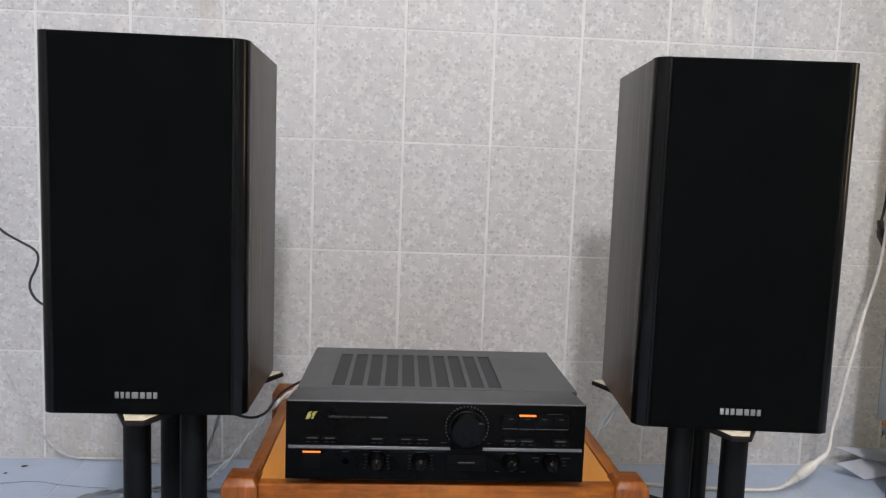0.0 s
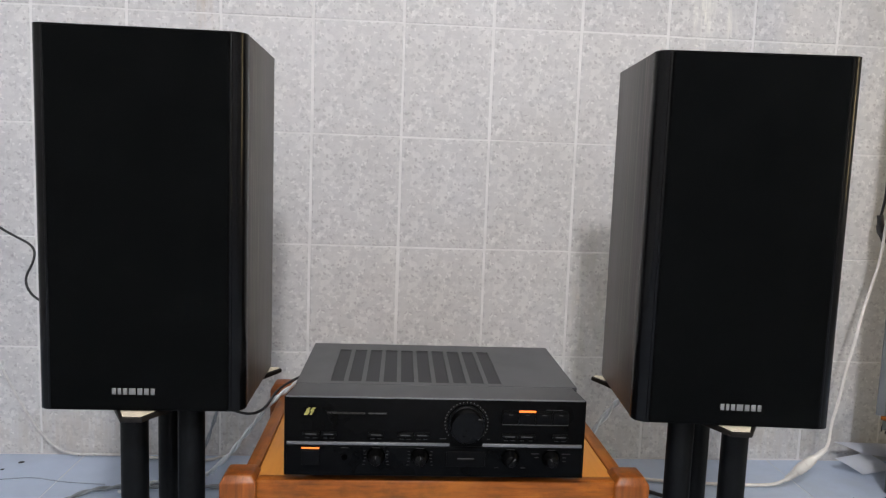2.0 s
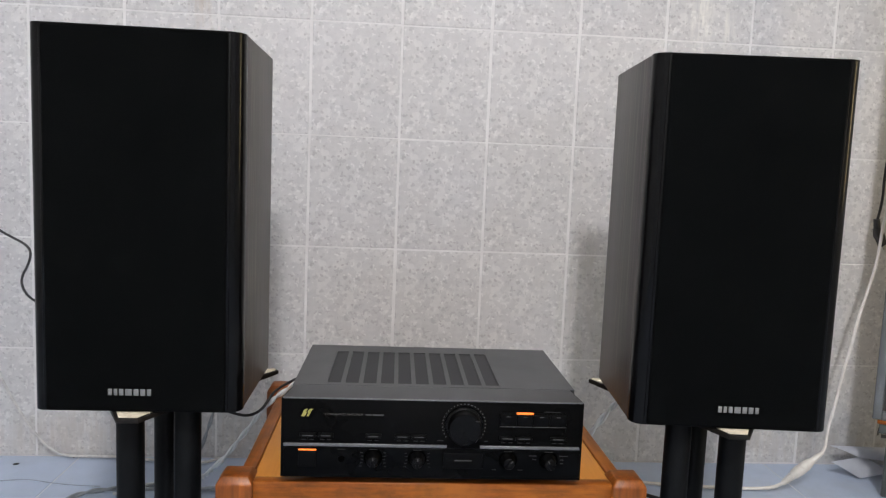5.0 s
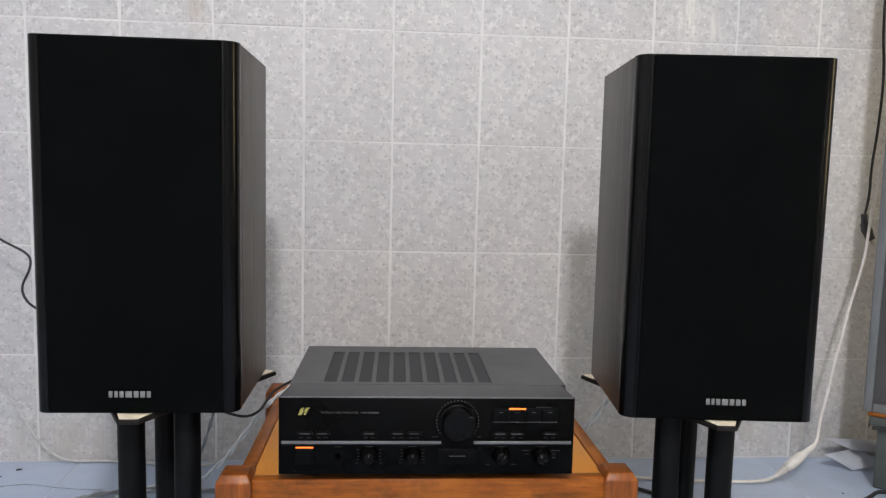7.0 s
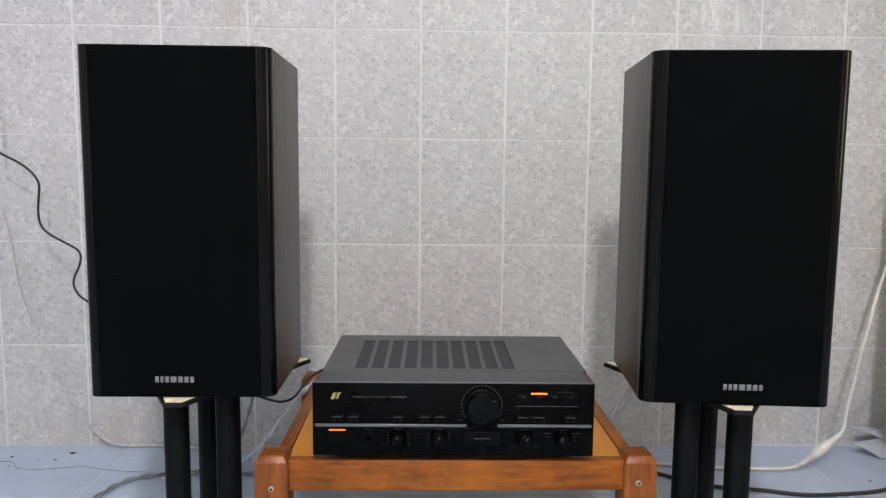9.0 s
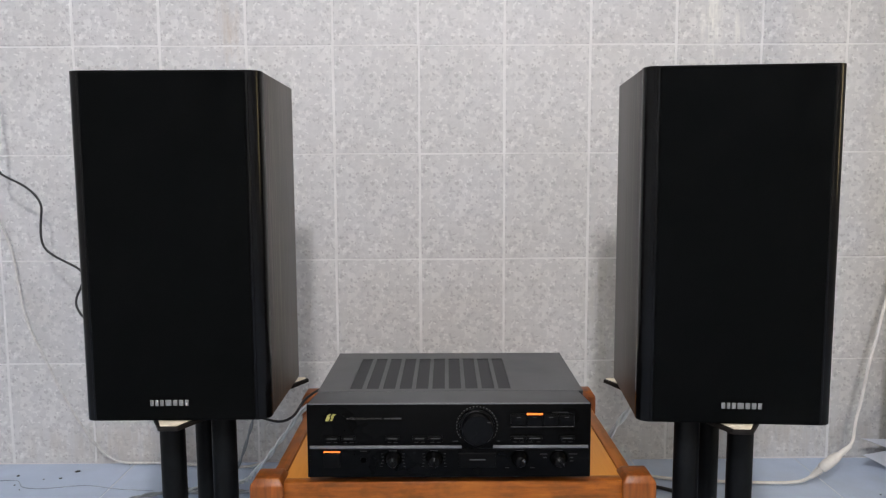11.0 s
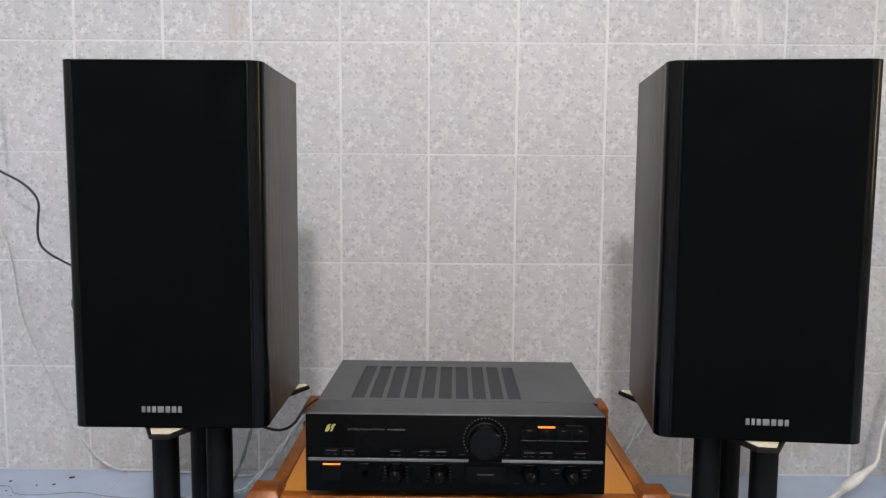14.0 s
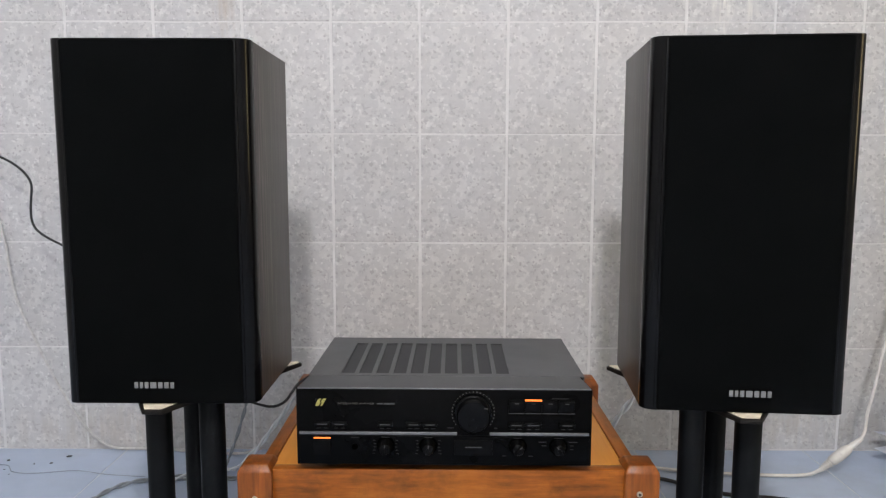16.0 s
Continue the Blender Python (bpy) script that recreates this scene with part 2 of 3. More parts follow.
M_PAPER = plain("white_paper", (0.74, 0.76, 0.82), 0.8, vary=0.05, scale=20)
M_ALU = plain("grey_painted_frame", (0.15, 0.158, 0.16), 0.5, vary=0.1, scale=15)
M_DARKP = plain("dark_grey_board", (0.055, 0.052, 0.050), 0.45, vary=0.15, scale=8)
M_BOX = plain("grey_green_metal", (0.075, 0.085, 0.08), 0.5, vary=0.18, scale=20)
M_DIRT = plain("dark_crumb", (0.03, 0.028, 0.025), 0.9, vary=0.3, scale=300)


# ---------------------------------------------------------------- mesh helpers
def mesh_of(bm, name, material, smooth=True):
    me = bpy.data.meshes.new(name)
    bmesh.ops.recalc_face_normals(bm, faces=bm.faces)
    bm.to_mesh(me)
    bm.free()
    me.materials.append(material)
    if smooth:
        me.set_sharp_from_angle(angle=radians(50))
    return me


def part(name, bm, material, parent, label=""):
    ob = new(name, mesh_of(bm, name, material))
    ob.parent = parent
    if label:
        ob["label"] = label
    return ob


def thing(name, m, label, category, group="", kind=""):
    ob = new(name)
    ob.empty_display_size = 0.05
    ob.matrix_world = m
    return tagged(ob, label, category, group, kind)


def box(x0, x1, y0, y1, z0, z1, bevel=0.0, seg=2, bm=None):
    bm = bm or bmesh.new()
    got = bmesh.ops.create_cube(bm, size=1.0, matrix=Matrix.Translation(((x0 + x1) / 2, (y0 + y1) / 2, (z0 + z1) / 2)) @ Matrix.Diagonal((x1 - x0, y1 - y0, z1 - z0, 1)))
    if bevel:
        es = {e for v in got["verts"] for e in v.link_edges}
        for f in bmesh.ops.bevel(bm, geom=list(es), offset=bevel, segments=seg, profile=0.5, affect="EDGES")["faces"]:
            f.smooth = True
    return bm


def prism(points, lo, hi, axis="z", bevel=0.0, bm=None, round_sides=False):
    """A closed outline, extruded along an axis from lo to hi."""
    bm = bm or bmesh.new()

    def at(p, h):
        return {"z": (p[0], p[1], h), "x": (h, p[0], p[1]), "y": (p[0], h, p[1])}[axis]

    a = [bm.verts.new(at(p, lo)) for p in points]
    b = [bm.verts.new(at(p, hi)) for p in points]
    ends = [bm.faces.new(a), bm.faces.new(b)]
    for i in range(len(points)):
        j = (i + 1) % len(points)
        bm.faces.new((a[i], a[j], b[j], b[i])).smooth = round_sides
    if bevel:
        es = {e for f in ends for e in f.edges}
        for f in bmesh.ops.bevel(bm, geom=list(es), offset=bevel, segments=2, profile=0.5, affect="EDGES")["faces"]:
            f.smooth = True
    return bm


def turned(profile, at, axis="z", seg=32, bm=None):
    """A lathe form: (radius, height) pairs round an axis through at."""
    bm = bm or bmesh.new()
    rings = []
    for r, h in profile:
        ring = []
        for i in range(seg):
            a = 2 * math.pi * i / seg
            u, w = r * math.cos(a), r * math.sin(a)
            p = (u, w, h) if axis == "z" else (u, h, w)
            ring.append(bm.verts.new(Vector(at) + Vector(p)))
        rings.append(ring)
    for a, b in zip(rings, rings[1:]):
        for i in range(seg):
            j = (i + 1) % seg
            bm.faces.new((a[i], a[j], b[j], b[i])).smooth = True
    bm.faces.new(rings[0])
    bm.faces.new(rings[-1])
    return bm


def cable(name, points, radius, material, label, category="cable", group=""):
    c = bpy.data.curves.new(name, "CURVE")
    c.dimensions, c.bevel_depth, c.bevel_resolution, c.resolution_u, c.use_fill_caps = "3D", radius, 3, 8, True
    s = c.splines.new("NURBS")
    s.points.add(len(points) - 1)
    for q, p in zip(s.points, points):
        q.co = (*p, 1)
    s.use_endpoint_u, s.order_u = True, 3
    c.materials.append(material)
    return tagged(new(name, c), label, category, group)


def twisted(name, points, radius, material, label):
    """Two thin cores wound round one another along a line."""
    pts = [Vector(p) for p in points]
    fine = []
    for a, b in zip(pts, pts[1:]):
        n = max(2, int((b - a).length / 0.006))
        fine += [a.lerp(b, i / n) for i in range(n)]
    fine.append(pts[-1])
    for _ in range(6):
        fine = [fine[0]] + [(fine[i - 1] + fine[i] * 2 + fine[i + 1]) / 4 for i in range(1, len(fine) - 1)] + [fine[-1]]
    top = thing(name, Matrix(), label, "cable")
    for k in (0, 1):
        c = bpy.data.curves.new("core", "CURVE")
        c.dimensions, c.bevel_depth, c.bevel_resolution = "3D", radius, 2
        s = c.splines.new("POLY")
        s.points.add(len(fine) - 1)
        for i, p in enumerate(fine):
            d = (fine[min(i + 1, len(fine) - 1)] - fine[max(i - 1, 0)]).normalized()
            u = d.cross(Vector((0, 0, 1))).normalized()
            w = u.cross(d)
            a = i * 0.5 + k * math.pi
            s.points[i].co = (*(p + (u * math.cos(a) + w * math.sin(a)) * radius), 1)
        c.materials.append(material)
        new("core", c).parent = top
    return top


# ---------------------------------------------------------------- the room
WALL_Y = 1.68
X0, X1, Y0, H = -2.4, 2.6, -3.468, 2.75


def slab(name, b, material, label, category):
    ob = new(name, mesh_of(box(*b), name, material, False))
    return tagged(ob, label, category, kind="structure")


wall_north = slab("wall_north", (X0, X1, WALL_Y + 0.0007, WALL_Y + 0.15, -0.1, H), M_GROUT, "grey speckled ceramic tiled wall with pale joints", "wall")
slab("wall_south", (X0, X1, Y0 - 0.12, Y0, -0.1, H), M_PAINT, "plain off-white painted wall", "wall")
slab("wall_west", (X0 - 0.12, X0, Y0 - 0.12, WALL_Y + 0.15, -0.1, H), M_GREYW, "plain grey painted side wall", "wall")
bm = bmesh.new()
for b in ((Y0 - 0.12, 0.25, -0.1, H), (0.55, WALL_Y + 0.15, -0.1, H), (0.25, 0.55, -0.1, 0.65), (0.25, 0.55, 1.55, H)):
    box(X1, X1 + 0.12, *b, bm=bm)
tagged(new("wall_east", mesh_of(bm, "wall_east", M_BEIGE, False)), "plain brown-beige side wall with a narrow window", "wall", kind="structure")
window = tagged(new("window_1"), "narrow window with warm light in a brown frame", "window", kind="structure")
bm = bmesh.new()
for b in ((0.2505, 0.27, 0.651, 1.549), (0.53, 0.5495, 0.651, 1.549), (0.2705, 0.5295, 0.651, 0.67), (0.2705, 0.5295, 1.53, 1.549)):
    box(X1 + 0.05, X1 + 0.09, *b, bm=bm)
part("window_frame", bm, M_DARKW, window)
part("pane", box(X1 + 0.066, X1 + 0.072, 0.2702, 0.5298, 0.6702, 1.5298), M_PANE, window, "frosted pane")
slab("ceiling", (X0 - 0.12, X1 + 0.12, Y0 - 0.12, WALL_Y + 0.15, H, H + 0.12), M_CEIL, "plain white ceiling", "ceiling")
floor = slab("floor", (X0, X1, Y0, WALL_Y, -0.1, -0.0012), M_FGROUT, "pale blue tiled floor with white joints", "floor")


# ---------------------------------------------------------------- loudspeakers
SW, SD, SH = 0.286, 0.240, 0.5305


def loudspeaker(m, label, off):
    top = thing("loudspeaker", m, label, "speaker", "pair of loudspeakers")
    h = SW / 2
    part("cabinet", box(-h, h, 0.0262, SD, 0, SH, 0.0015), M_VENEER, top, "black ash wood veneer box")
    # front moulding: quarter-round uprights each side of the cloth
    R = 0.0185
    outline = [(-h, 0.0260)]
    outline += [(-h + R - R * math.cos(a), R - R * math.sin(a)) for a in [i * math.pi / 16 for i in range(9)]]
    outline += [(h - R + R * math.sin(a), R - R * math.cos(a)) for a in [i * math.pi / 16 for i in range(9)]]
    outline += [(h, 0.0260)]
    part("baffle", prism(outline, 0.0, SH, "z", 0.0, None, True), M_GLOSS, top, "glossy black moulding with rounded uprights")
    g = h - R - 0.001
    part("grille", box(-g + 0.001, g - 0.001, -0.006, 0.002, 0.0015, SH - 0.0015, 0.004, 3), M_CLOTH, top, "black cloth grille")
    for s in (-1, 1):
        part("grille_edge", box(s * g - 0.0022, s * g + 0.0022, -0.003, 0.002, 0.004, SH - 0.003, 0.001), M_GLOSS, top)
    # maker's badge: plain silver shapes
    badge = part("badge", box(off - 0.0295, off + 0.0295, -0.0066, -0.0058, 0.0231, 0.0235), M_CLOTH, top, "small silver maker's badge")
    x = off - 0.0305
    for w in (0.0072, 0.0064, 0.0076, 0.0108, 0.0084, 0.0084, 0.0072):
        part("badge_shape", box(x, x + w - 0.0016, -0.0074, -0.0058, 0.0250, 0.0342, 0.0006), M_SILVER, badge)
        x += w + 0.0007
    return top


PL = pose(-0.3895, 1.046, 0.3265)
PR = pose(0.4600, 1.0120, 0.3265, 0, 0, -5.1)
loudspeaker(PL, "black bookshelf loudspeaker with cloth grille on a stand beside hanging cable", -0.007)
loudspeaker(PR, "black bookshelf loudspeaker with cloth grille, toed in on its stand", 0.009)


def speaker_stand(m, s, label):
    """Three tubes under a three-pointed top plate; s mirrors it."""
    top = thing("speaker_stand", m, label, "stand", "pair of speaker stands")
    z = 0.3175
    tips = [((-0.008, -0.146), (0, -1), 0.015, 0.037), ((0.156, 0.116), (0.82, 0.57), 0.006, 0.026), ((-0.156, 0.116), (-0.82, 0.57), 0.006, 0.026)]
    outline = []
    for p, d, a, b in tips:
        p, d = Vector(p), Vector(d).normalized()
        side = Vector((-d.y, d.x))
        outline += [p - side * b - d * 0.042, p - side * a, p + side * a, p + side * b - d * 0.042]
    part("top_plate", prism([(s * q.x, q.y) for q in outline], z + 0.0005, z + 0.0074, "z", 0.0014), M_EDGE, top, "black steel three-pointed plate with worn edges")
    for p, d, a, b in tips:
        p, d = Vector(p), Vector(d).normalized()
        side = Vector((-d.y, d.x))
        b, a = b - 0.005, a - 0.0025
        q = [p - side * b - d * 0.045, p - side * a - d * 0.0035, p + side * a - d * 0.0035, p + side * b - d * 0.045]
        part("pad", prism([(s * c.x, c.y) for c in q], z + 0.0074, z + 0.0088, "z", 0.0004), M_CREAM, top, "cream felt pad")
    for x, y, r in ((-0.030, -0.068, 0.0197), (0.051, -0.060, 0.0197), (-0.007, 0.030, 0.0188)):
        part("column", turned([(r, 0.0), (r, z - 0.0005), (r * 0.97, z + 0.0005)], (s * x, y, 0), seg=40), M_STAND, top)
    return top


speaker_stand(pose(-0.3865, 1.165, 0), 1, "black steel three-tube stand with cream pads under speaker")
speaker_stand(pose(0.468, 1.133, 0, 0, 0, -5.1), -1, "black steel three-tube stand with cream pads under toed-in speaker")


# ---------------------------------------------------------------- low table
def low_table():
    x0, x1, y0, y1 = -0.278, 0.352, 1.032, 1.520
    w = 0.052
    top = thing("low_table", pose(0, 0, 0), "low varnished orange-brown wooden table carrying the amplifier", "table")

    def post(x, y):
        bm = box(x, x + w, y, y + w, 0, 0.2245, 0.0)
        face = max(bm.faces, key=lambda f: f.calc_center_median().z)
        got = bmesh.ops.inset_region(bm, faces=[face], thickness=0.010, depth=0.0)
        for v in face.verts:
            v.co.z += 0.011
        es = [e for e in bm.edges if abs(e.verts[0].co.z - e.verts[1].co.z) > 0.005 or min(v.co.z for v in e.verts) > 0.215]
        for f in bmesh.ops.bevel(bm, geom=es, offset=0.0022, segments=2, profile=0.5, affect="EDGES")["faces"]:
            f.smooth = True
        p = part("post", bm, M_WZ, top)
        return p

    fl = post(x0, y0)
    fr = post(x1 - w, y0)
    post(x0, y1 - w)
    post(x1 - w, y1 - w)
    for p, x, z in ((fl, -0.252, 0.184), (fr, 0.322, 0.193)):
        s = part("screw", turned([(0.0045, 0.0), (0.0045, -0.0014), (0.0034, -0.0022), (0.0016, -0.0018)], (x, y0 + 0.0002, z), "y", 20), M_STEEL, p, "zinc screw head")
        part("washer", turned([(0.0021, -0.0020), (0.0020, -0.0030)], (x, y0, z), "y", 12), M_BLACKC, p)
    part("front_rail", box(x0 + w - 0.001, x1 - w + 0.001, y0 + 0.007, y0 + 0.027, 0.178, 0.2275, 0.002), M_WX, top)
    part("back_rail", box(x0 + w - 0.001, x1 - w + 0.001, y1 - 0.027, y1 - 0.007, 0.178, 0.2275, 0.002), M_WX, top)
    part("side_rail", box(x0 + 0.027, x0 + 0.048, y0 + w - 0.001, y1 - w + 0.001, 0.178, 0.2285, 0.002), M_WY, top)
    part("side_rail", box(x1 - 0.048, x1 - 0.027, y0 + w - 0.001, y1 - w + 0.001, 0.178, 0.2285, 0.002), M_WY, top)
    part("tabletop", box(x0 + 0.0485, x1 - 0.0485, y0 + 0.0275, y1 - 0.0275, 0.212, 0.2255, 0.001), M_WTOP, top, "lighter honey-coloured board")
    return top


low_table()


# ---------------------------------------------------------------- amplifier
def word(text, x, z, width, parent, material):
    """Printed words on the front panel."""
    c = bpy.data.curves.new("print", "FONT")
    c.body, c.size, c.extrude = text, 0.0040, 0.00005
    tmp = new("print_source", c)
    bpy.context.view_layer.update()
    me = bpy.data.meshes.new_from_object(tmp.evaluated_get(bpy.context.evaluated_depsgraph_get()))
    bpy.data.objects.remove(tmp)
    xs = [v.co.x for v in me.vertices]
    k = width / (max(xs) - min(xs))
    for v in me.vertices:
        v.co = (x + (v.co.x - min(xs)) * k, -0.0004 - v.co.z, z + v.co.y)
    me.materials.clear()
    me.materials.append(material)
    ob = new("lettering", me)
    ob.parent = parent
    return ob


def taper(bm):
    """Draw in the shoulders of the amplifier's bezel towards the cover."""
    for v in bm.verts:
        k = max(0.0, min(1.0, (v.co.y - 0.006) / 0.034))
        v.co.x -= math.copysign(0.0105 * k * k * (3 - 2 * k) * max(0.0, min(1.0, (v.co.z - 0.1) / 0.03)), v.co.x)


def amplifier(m):
    top = thing("amplifier", m, "black stereo integrated amplifier with glowing amber lights on the table", "amplifier")
    W = 0.2165
    zb, zt = 0.0150, 0.1305
    YB = 0.287
    # feet and case
    for x in (-0.17, 0.17):
        for y in (0.05, 0.25):
            part("foot", turned([(0.019, 0.0), (0.021, 0.003), (0.021, 0.0172)], (x, y, 0), seg=24), M_KNOB, top)
    part("chassis", box(-W + 0.012, W - 0.006, 0.040, YB, zb + 0.002, 0.131, 0.001), M_PANEL, top)
    # cover plate with ten vent openings
    vents = [(-0.1585 + i * 0.0265, -0.1585 + i * 0.0265 + 0.0200) for i in range(10)]
    va, vb = 0.059, 0.246
    xs = [-W + 0.0095] + [v for ab in vents for v in ab] + [W - 0.004]
    ys = [0.046, va, vb, YB + 0.002]
    zc = 0.1362
    bm = bmesh.new()
    for i in range(len(xs) - 1):
        for j in range(3):
            if j == 1 and i % 2 == 1:
                continue
            box(xs[i], xs[i + 1], ys[j], ys[j + 1], zc - 0.0014, zc, bm=bm)
    bmesh.ops.remove_doubles(bm, verts=bm.verts, dist=0.00005)
    box(xs[0], xs[0] + 0.0014, ys[0], ys[-1], zb + 0.004, zc - 0.0014, bm=bm)
    box(xs[-1] - 0.0014, xs[-1], ys[0], ys[-1], zb + 0.004, zc - 0.0014, bm=bm)
    cover = part("top_cover", bm, M_COVER, top, "charcoal steel cover with ten vent strips")
    for a, b in vents:
        part("vent", box(a - 0.001, b + 0.001, va - 0.001, vb + 0.001, zc - 0.0036, zc - 0.0018), M_PERF, cover, "dark perforated vent strip")
    # front: deep bezel with a sloping top
    prof = [(0.0, zb), (0.0, zt - 0.002), (0.0015, zt), (0.040, zt + 0.0057), (0.046, zt + 0.0050), (0.046, zb)]
    bm = prism(prof, -W, W, "x", 0.0012)
    taper(bm)
    part("front_panel", bm, M_PANEL, top, "black anodised front panel")
    bm = prism([(0.0012, zt + 0.0002), (0.040, zt + 0.0061), (0.0455, zt + 0.0055), (0.0455, zt + 0.0040), (0.0405, zt + 0.0045), (0.0012, zt - 0.0012)], -W + 0.0012, W - 0.0012, "x", 0.0004)
    taper(bm)
    part("bezel_top", bm, M_COVER, top)
    # paler strip paints the highlight along the panel's upper front edge
    part("edge_strip", box(-W + 0.002, W - 0.002, -0.0003, 0.0022, zt - 0.0012, zt + 0.0006, 0.0003), M_TRIM, top, "thin upper edge, its highlight put in as a paler strip")
    part("lower_fascia", box(-W + 0.004, W - 0.003, -0.0012, 0.002, zb + 0.004, 0.0585, 0.0006), M_PANEL, top)
    for a, b in ((-W + 0.004, 0.0195), (0.0675, W - 0.004)):
        part("trim_strip", box(a, b, -0.0024, 0.001, 0.0608, 0.0652, 0.0007), M_TRIM, top, "grey metal trim strip")
    part("groove", box(-W + 0.004, W - 0.004, -0.0006, 0.001, 0.0588, 0.0606), M_KNOB, top)
    # volume knob with its ring of marks
    kx, kz = 0.0430, 0.0950
    knob = part("volume_knob", turned([(0.0265, -0.0004), (0.0262, -0.004), (0.0240, -0.005), (0.0236, -0.020), (0.0222, -0.0218), (0.0, -0.0220)][:-1], (kx, 0, kz), "y", 64), M_KNOB, top, "large round black volume knob")
    part("pointer", box(kx + 0.0145, kx + 0.0205, -0.0226, -0.0216, kz + 0.0125, kz + 0.0140, 0.0003), M_PRINT, knob)
    bm = bmesh.new()
    for i in range(27):
        a = radians(-35 + 250 * i / 26)
        turned([(0.0009, -0.0002), (0.0009, -0.0007)], (kx + 0.0310 * math.cos(a), 0, kz + 0.0310 * math.sin(a)), "y", 8, bm)
    part("dial_marks", bm, M_DOT, top, "ring of pale dots")
    part("dial_shadow", turned([(0.0285, -0.0001), (0.0285, -0.0006)], (kx, 0, kz), "y", 48), M_PANEL, top)
    part("knob_recess", box(0.0135, 0.0735, -0.0016, 0.001, 0.0300, 0.0600, 0.0008), M_PANEL, top)
    part("push_panel", box(0.0155, 0.0715, -0.0030, 0.0, 0.0310, 0.0535, 0.0008), M_BUTTON, top, "wide push panel")

    def bar(x0, x1, z, h=0.0014, mat=M_PRINT, y=-0.0022):
        part("print_bar", box(x0, x1, y - 0.0002, y + 0.0004, z - h / 2, z + h / 2), mat, top)

    bar(0.0315, 0.0560, 0.0432, 0.0016, M_PRINT, -0.0032)
    # input selector buttons
    for i in range(4):
        x = 0.0945 + i * 0.0243
        b = part("selector_button", box(x, x + 0.0236, -0.0030, 0.001, 0.0955, 0.1125, 0.0006), M_BUTTON, top)
        bar(x + 0.009, x + 0.0150, 0.1095, 0.0011, M_PRINT if i != 1 else M_DIM, -0.0031)
        part("button_edge", box(x, x + 0.0230, -0.0034, -0.002, 0.0944, 0.0951), M_PRINT, b)
        if i != 1:
            part("lens", box(x + 0.0008, x + 0.0228, -0.0020, 0.001, 0.1128, 0.1145, 0.0003), M_BUTTON, top)
    part("selector_light", box(0.1183, 0.1430, -0.0026, 0.001, 0.1130, 0.1152, 0.0004), M_AMBER, top, "glowing amber indicator bar")
    # small push buttons in a row
    for a, b in ((-0.1900, -0.1670), (-0.1640, -0.1425), (-0.0970, -0.0750), (-0.0555, -0.0335), (-0.0315, -0.0095), (0.0950, 0.1175), (0.1185, 0.1430), (0.1690, 0.1915)):
        part("push_button", box(a, b, -0.0034, 0.001, 0.0735, 0.0800, 0.0006), M_BUTTON, top)
        bar(a + 0.004, b - 0.004, 0.0769, 0.0013, M_PRINT, -0.0036)
        bar(a + 0.003, a + 0.009, 0.0700, 0.0008, M_DIM, -0.0004)
        bar(b - 0.009, b - 0.003, 0.0700, 0.0008, M_DIM, -0.0004)
    bar(-0.0025 + 0.008, 0.0145, 0.0715, 0.001, M_DIM, -0.0004)
    bar(0.0735, 0.0785, 0.0715, 0.001, M_DIM, -0.0004)
    bar(0.158, 0.182, 0.1165, 0.0009, M_DIM, -0.0004)
    # power switch, phones socket
    part("power_light", box(-0.1915, -0.1660, -0.0032, 0.001, 0.0548, 0.0566, 0.0004), M_AMBER, top, "glowing amber power light")
    part("power_button", box(-0.1912, -0.1664, -0.0036, 0.001, 0.0310, 0.0535, 0.0007), M_BUTTON, top)
    part("phones_socket", turned([(0.0052, -0.001), (0.0052, -0.0028), (0.0034, -0.0026), (0.0030, 0.002)], (-0.1305, 0, 0.0425), "y", 24), M_BUTTON, top)
    # solid black disc paints the shade inside the socket opening
    part("socket_hole", turned([(0.0044, -0.0012), (0.0044, -0.0031)], (-0.1305, 0, 0.0427), "y", 24), M_HOLE_SHADE, top)
    bar(-0.136, -0.125, 0.0570, 0.0009, M_DIM)

    # four tone and balance knobs with a finger grip
    def small_knob(x, z, turn):
        # flat black disc, set a little high, paints the shade behind the knob
        part("knob_recess", turned([(0.0135, -0.0011), (0.0135, -0.0015)], (x, 0, z + 0.001), "y", 28), M_HOLE_SHADE, top)
        k = part("tone_knob", turned([(0.0115, -0.0010), (0.0108, -0.0030), (0.0090, -0.0050), (0.0083, -0.0150), (0.0072, -0.0162)], (x, 0, z), "y", 28), M_KNOB, top)
        g = box(-0.0023, 0.0023, -0.0185, -0.012, -0.0080, 0.0080, 0.0006)
        bmesh.ops.transform(g, matrix=Matrix.Translation((x, 0, z)) @ Matrix.Rotation(radians(turn), 4, "Y"), verts=g.verts)
        part("grip", g, M_BUTTON, k)
        e = box(-0.0009, 0.0009, -0.0188, -0.0178, 0.0030, 0.0076)
        bmesh.ops.transform(e, matrix=Matrix.Translation((x, 0, z)) @ Matrix.Rotation(radians(turn), 4, "Y"), verts=e.verts)
        part("pointer", e, M_PRINT, k)

    for x, turn in ((-0.0855, 0), (-0.0225, 4), (0.1085, 40), (0.1680, -30)):
        small_knob(x, 0.0440, turn)
        bar(x - 0.006, x + 0.006, 0.0573, 0.0009, M_DIM)
    for x in (-0.0855, -0.0225):
        for s in (-1, 1):
            for i in range(5):
                d = 0.0150 + 0.0010 * abs(i - 1.5)
                bar(x + s * d - 0.0018, x + s * d + 0.0018, 0.0525 - i * 0.0050, 0.0008, M_DIM)
    bar(0.086, 0.092, 0.0300, 0.0010, M_DIM)
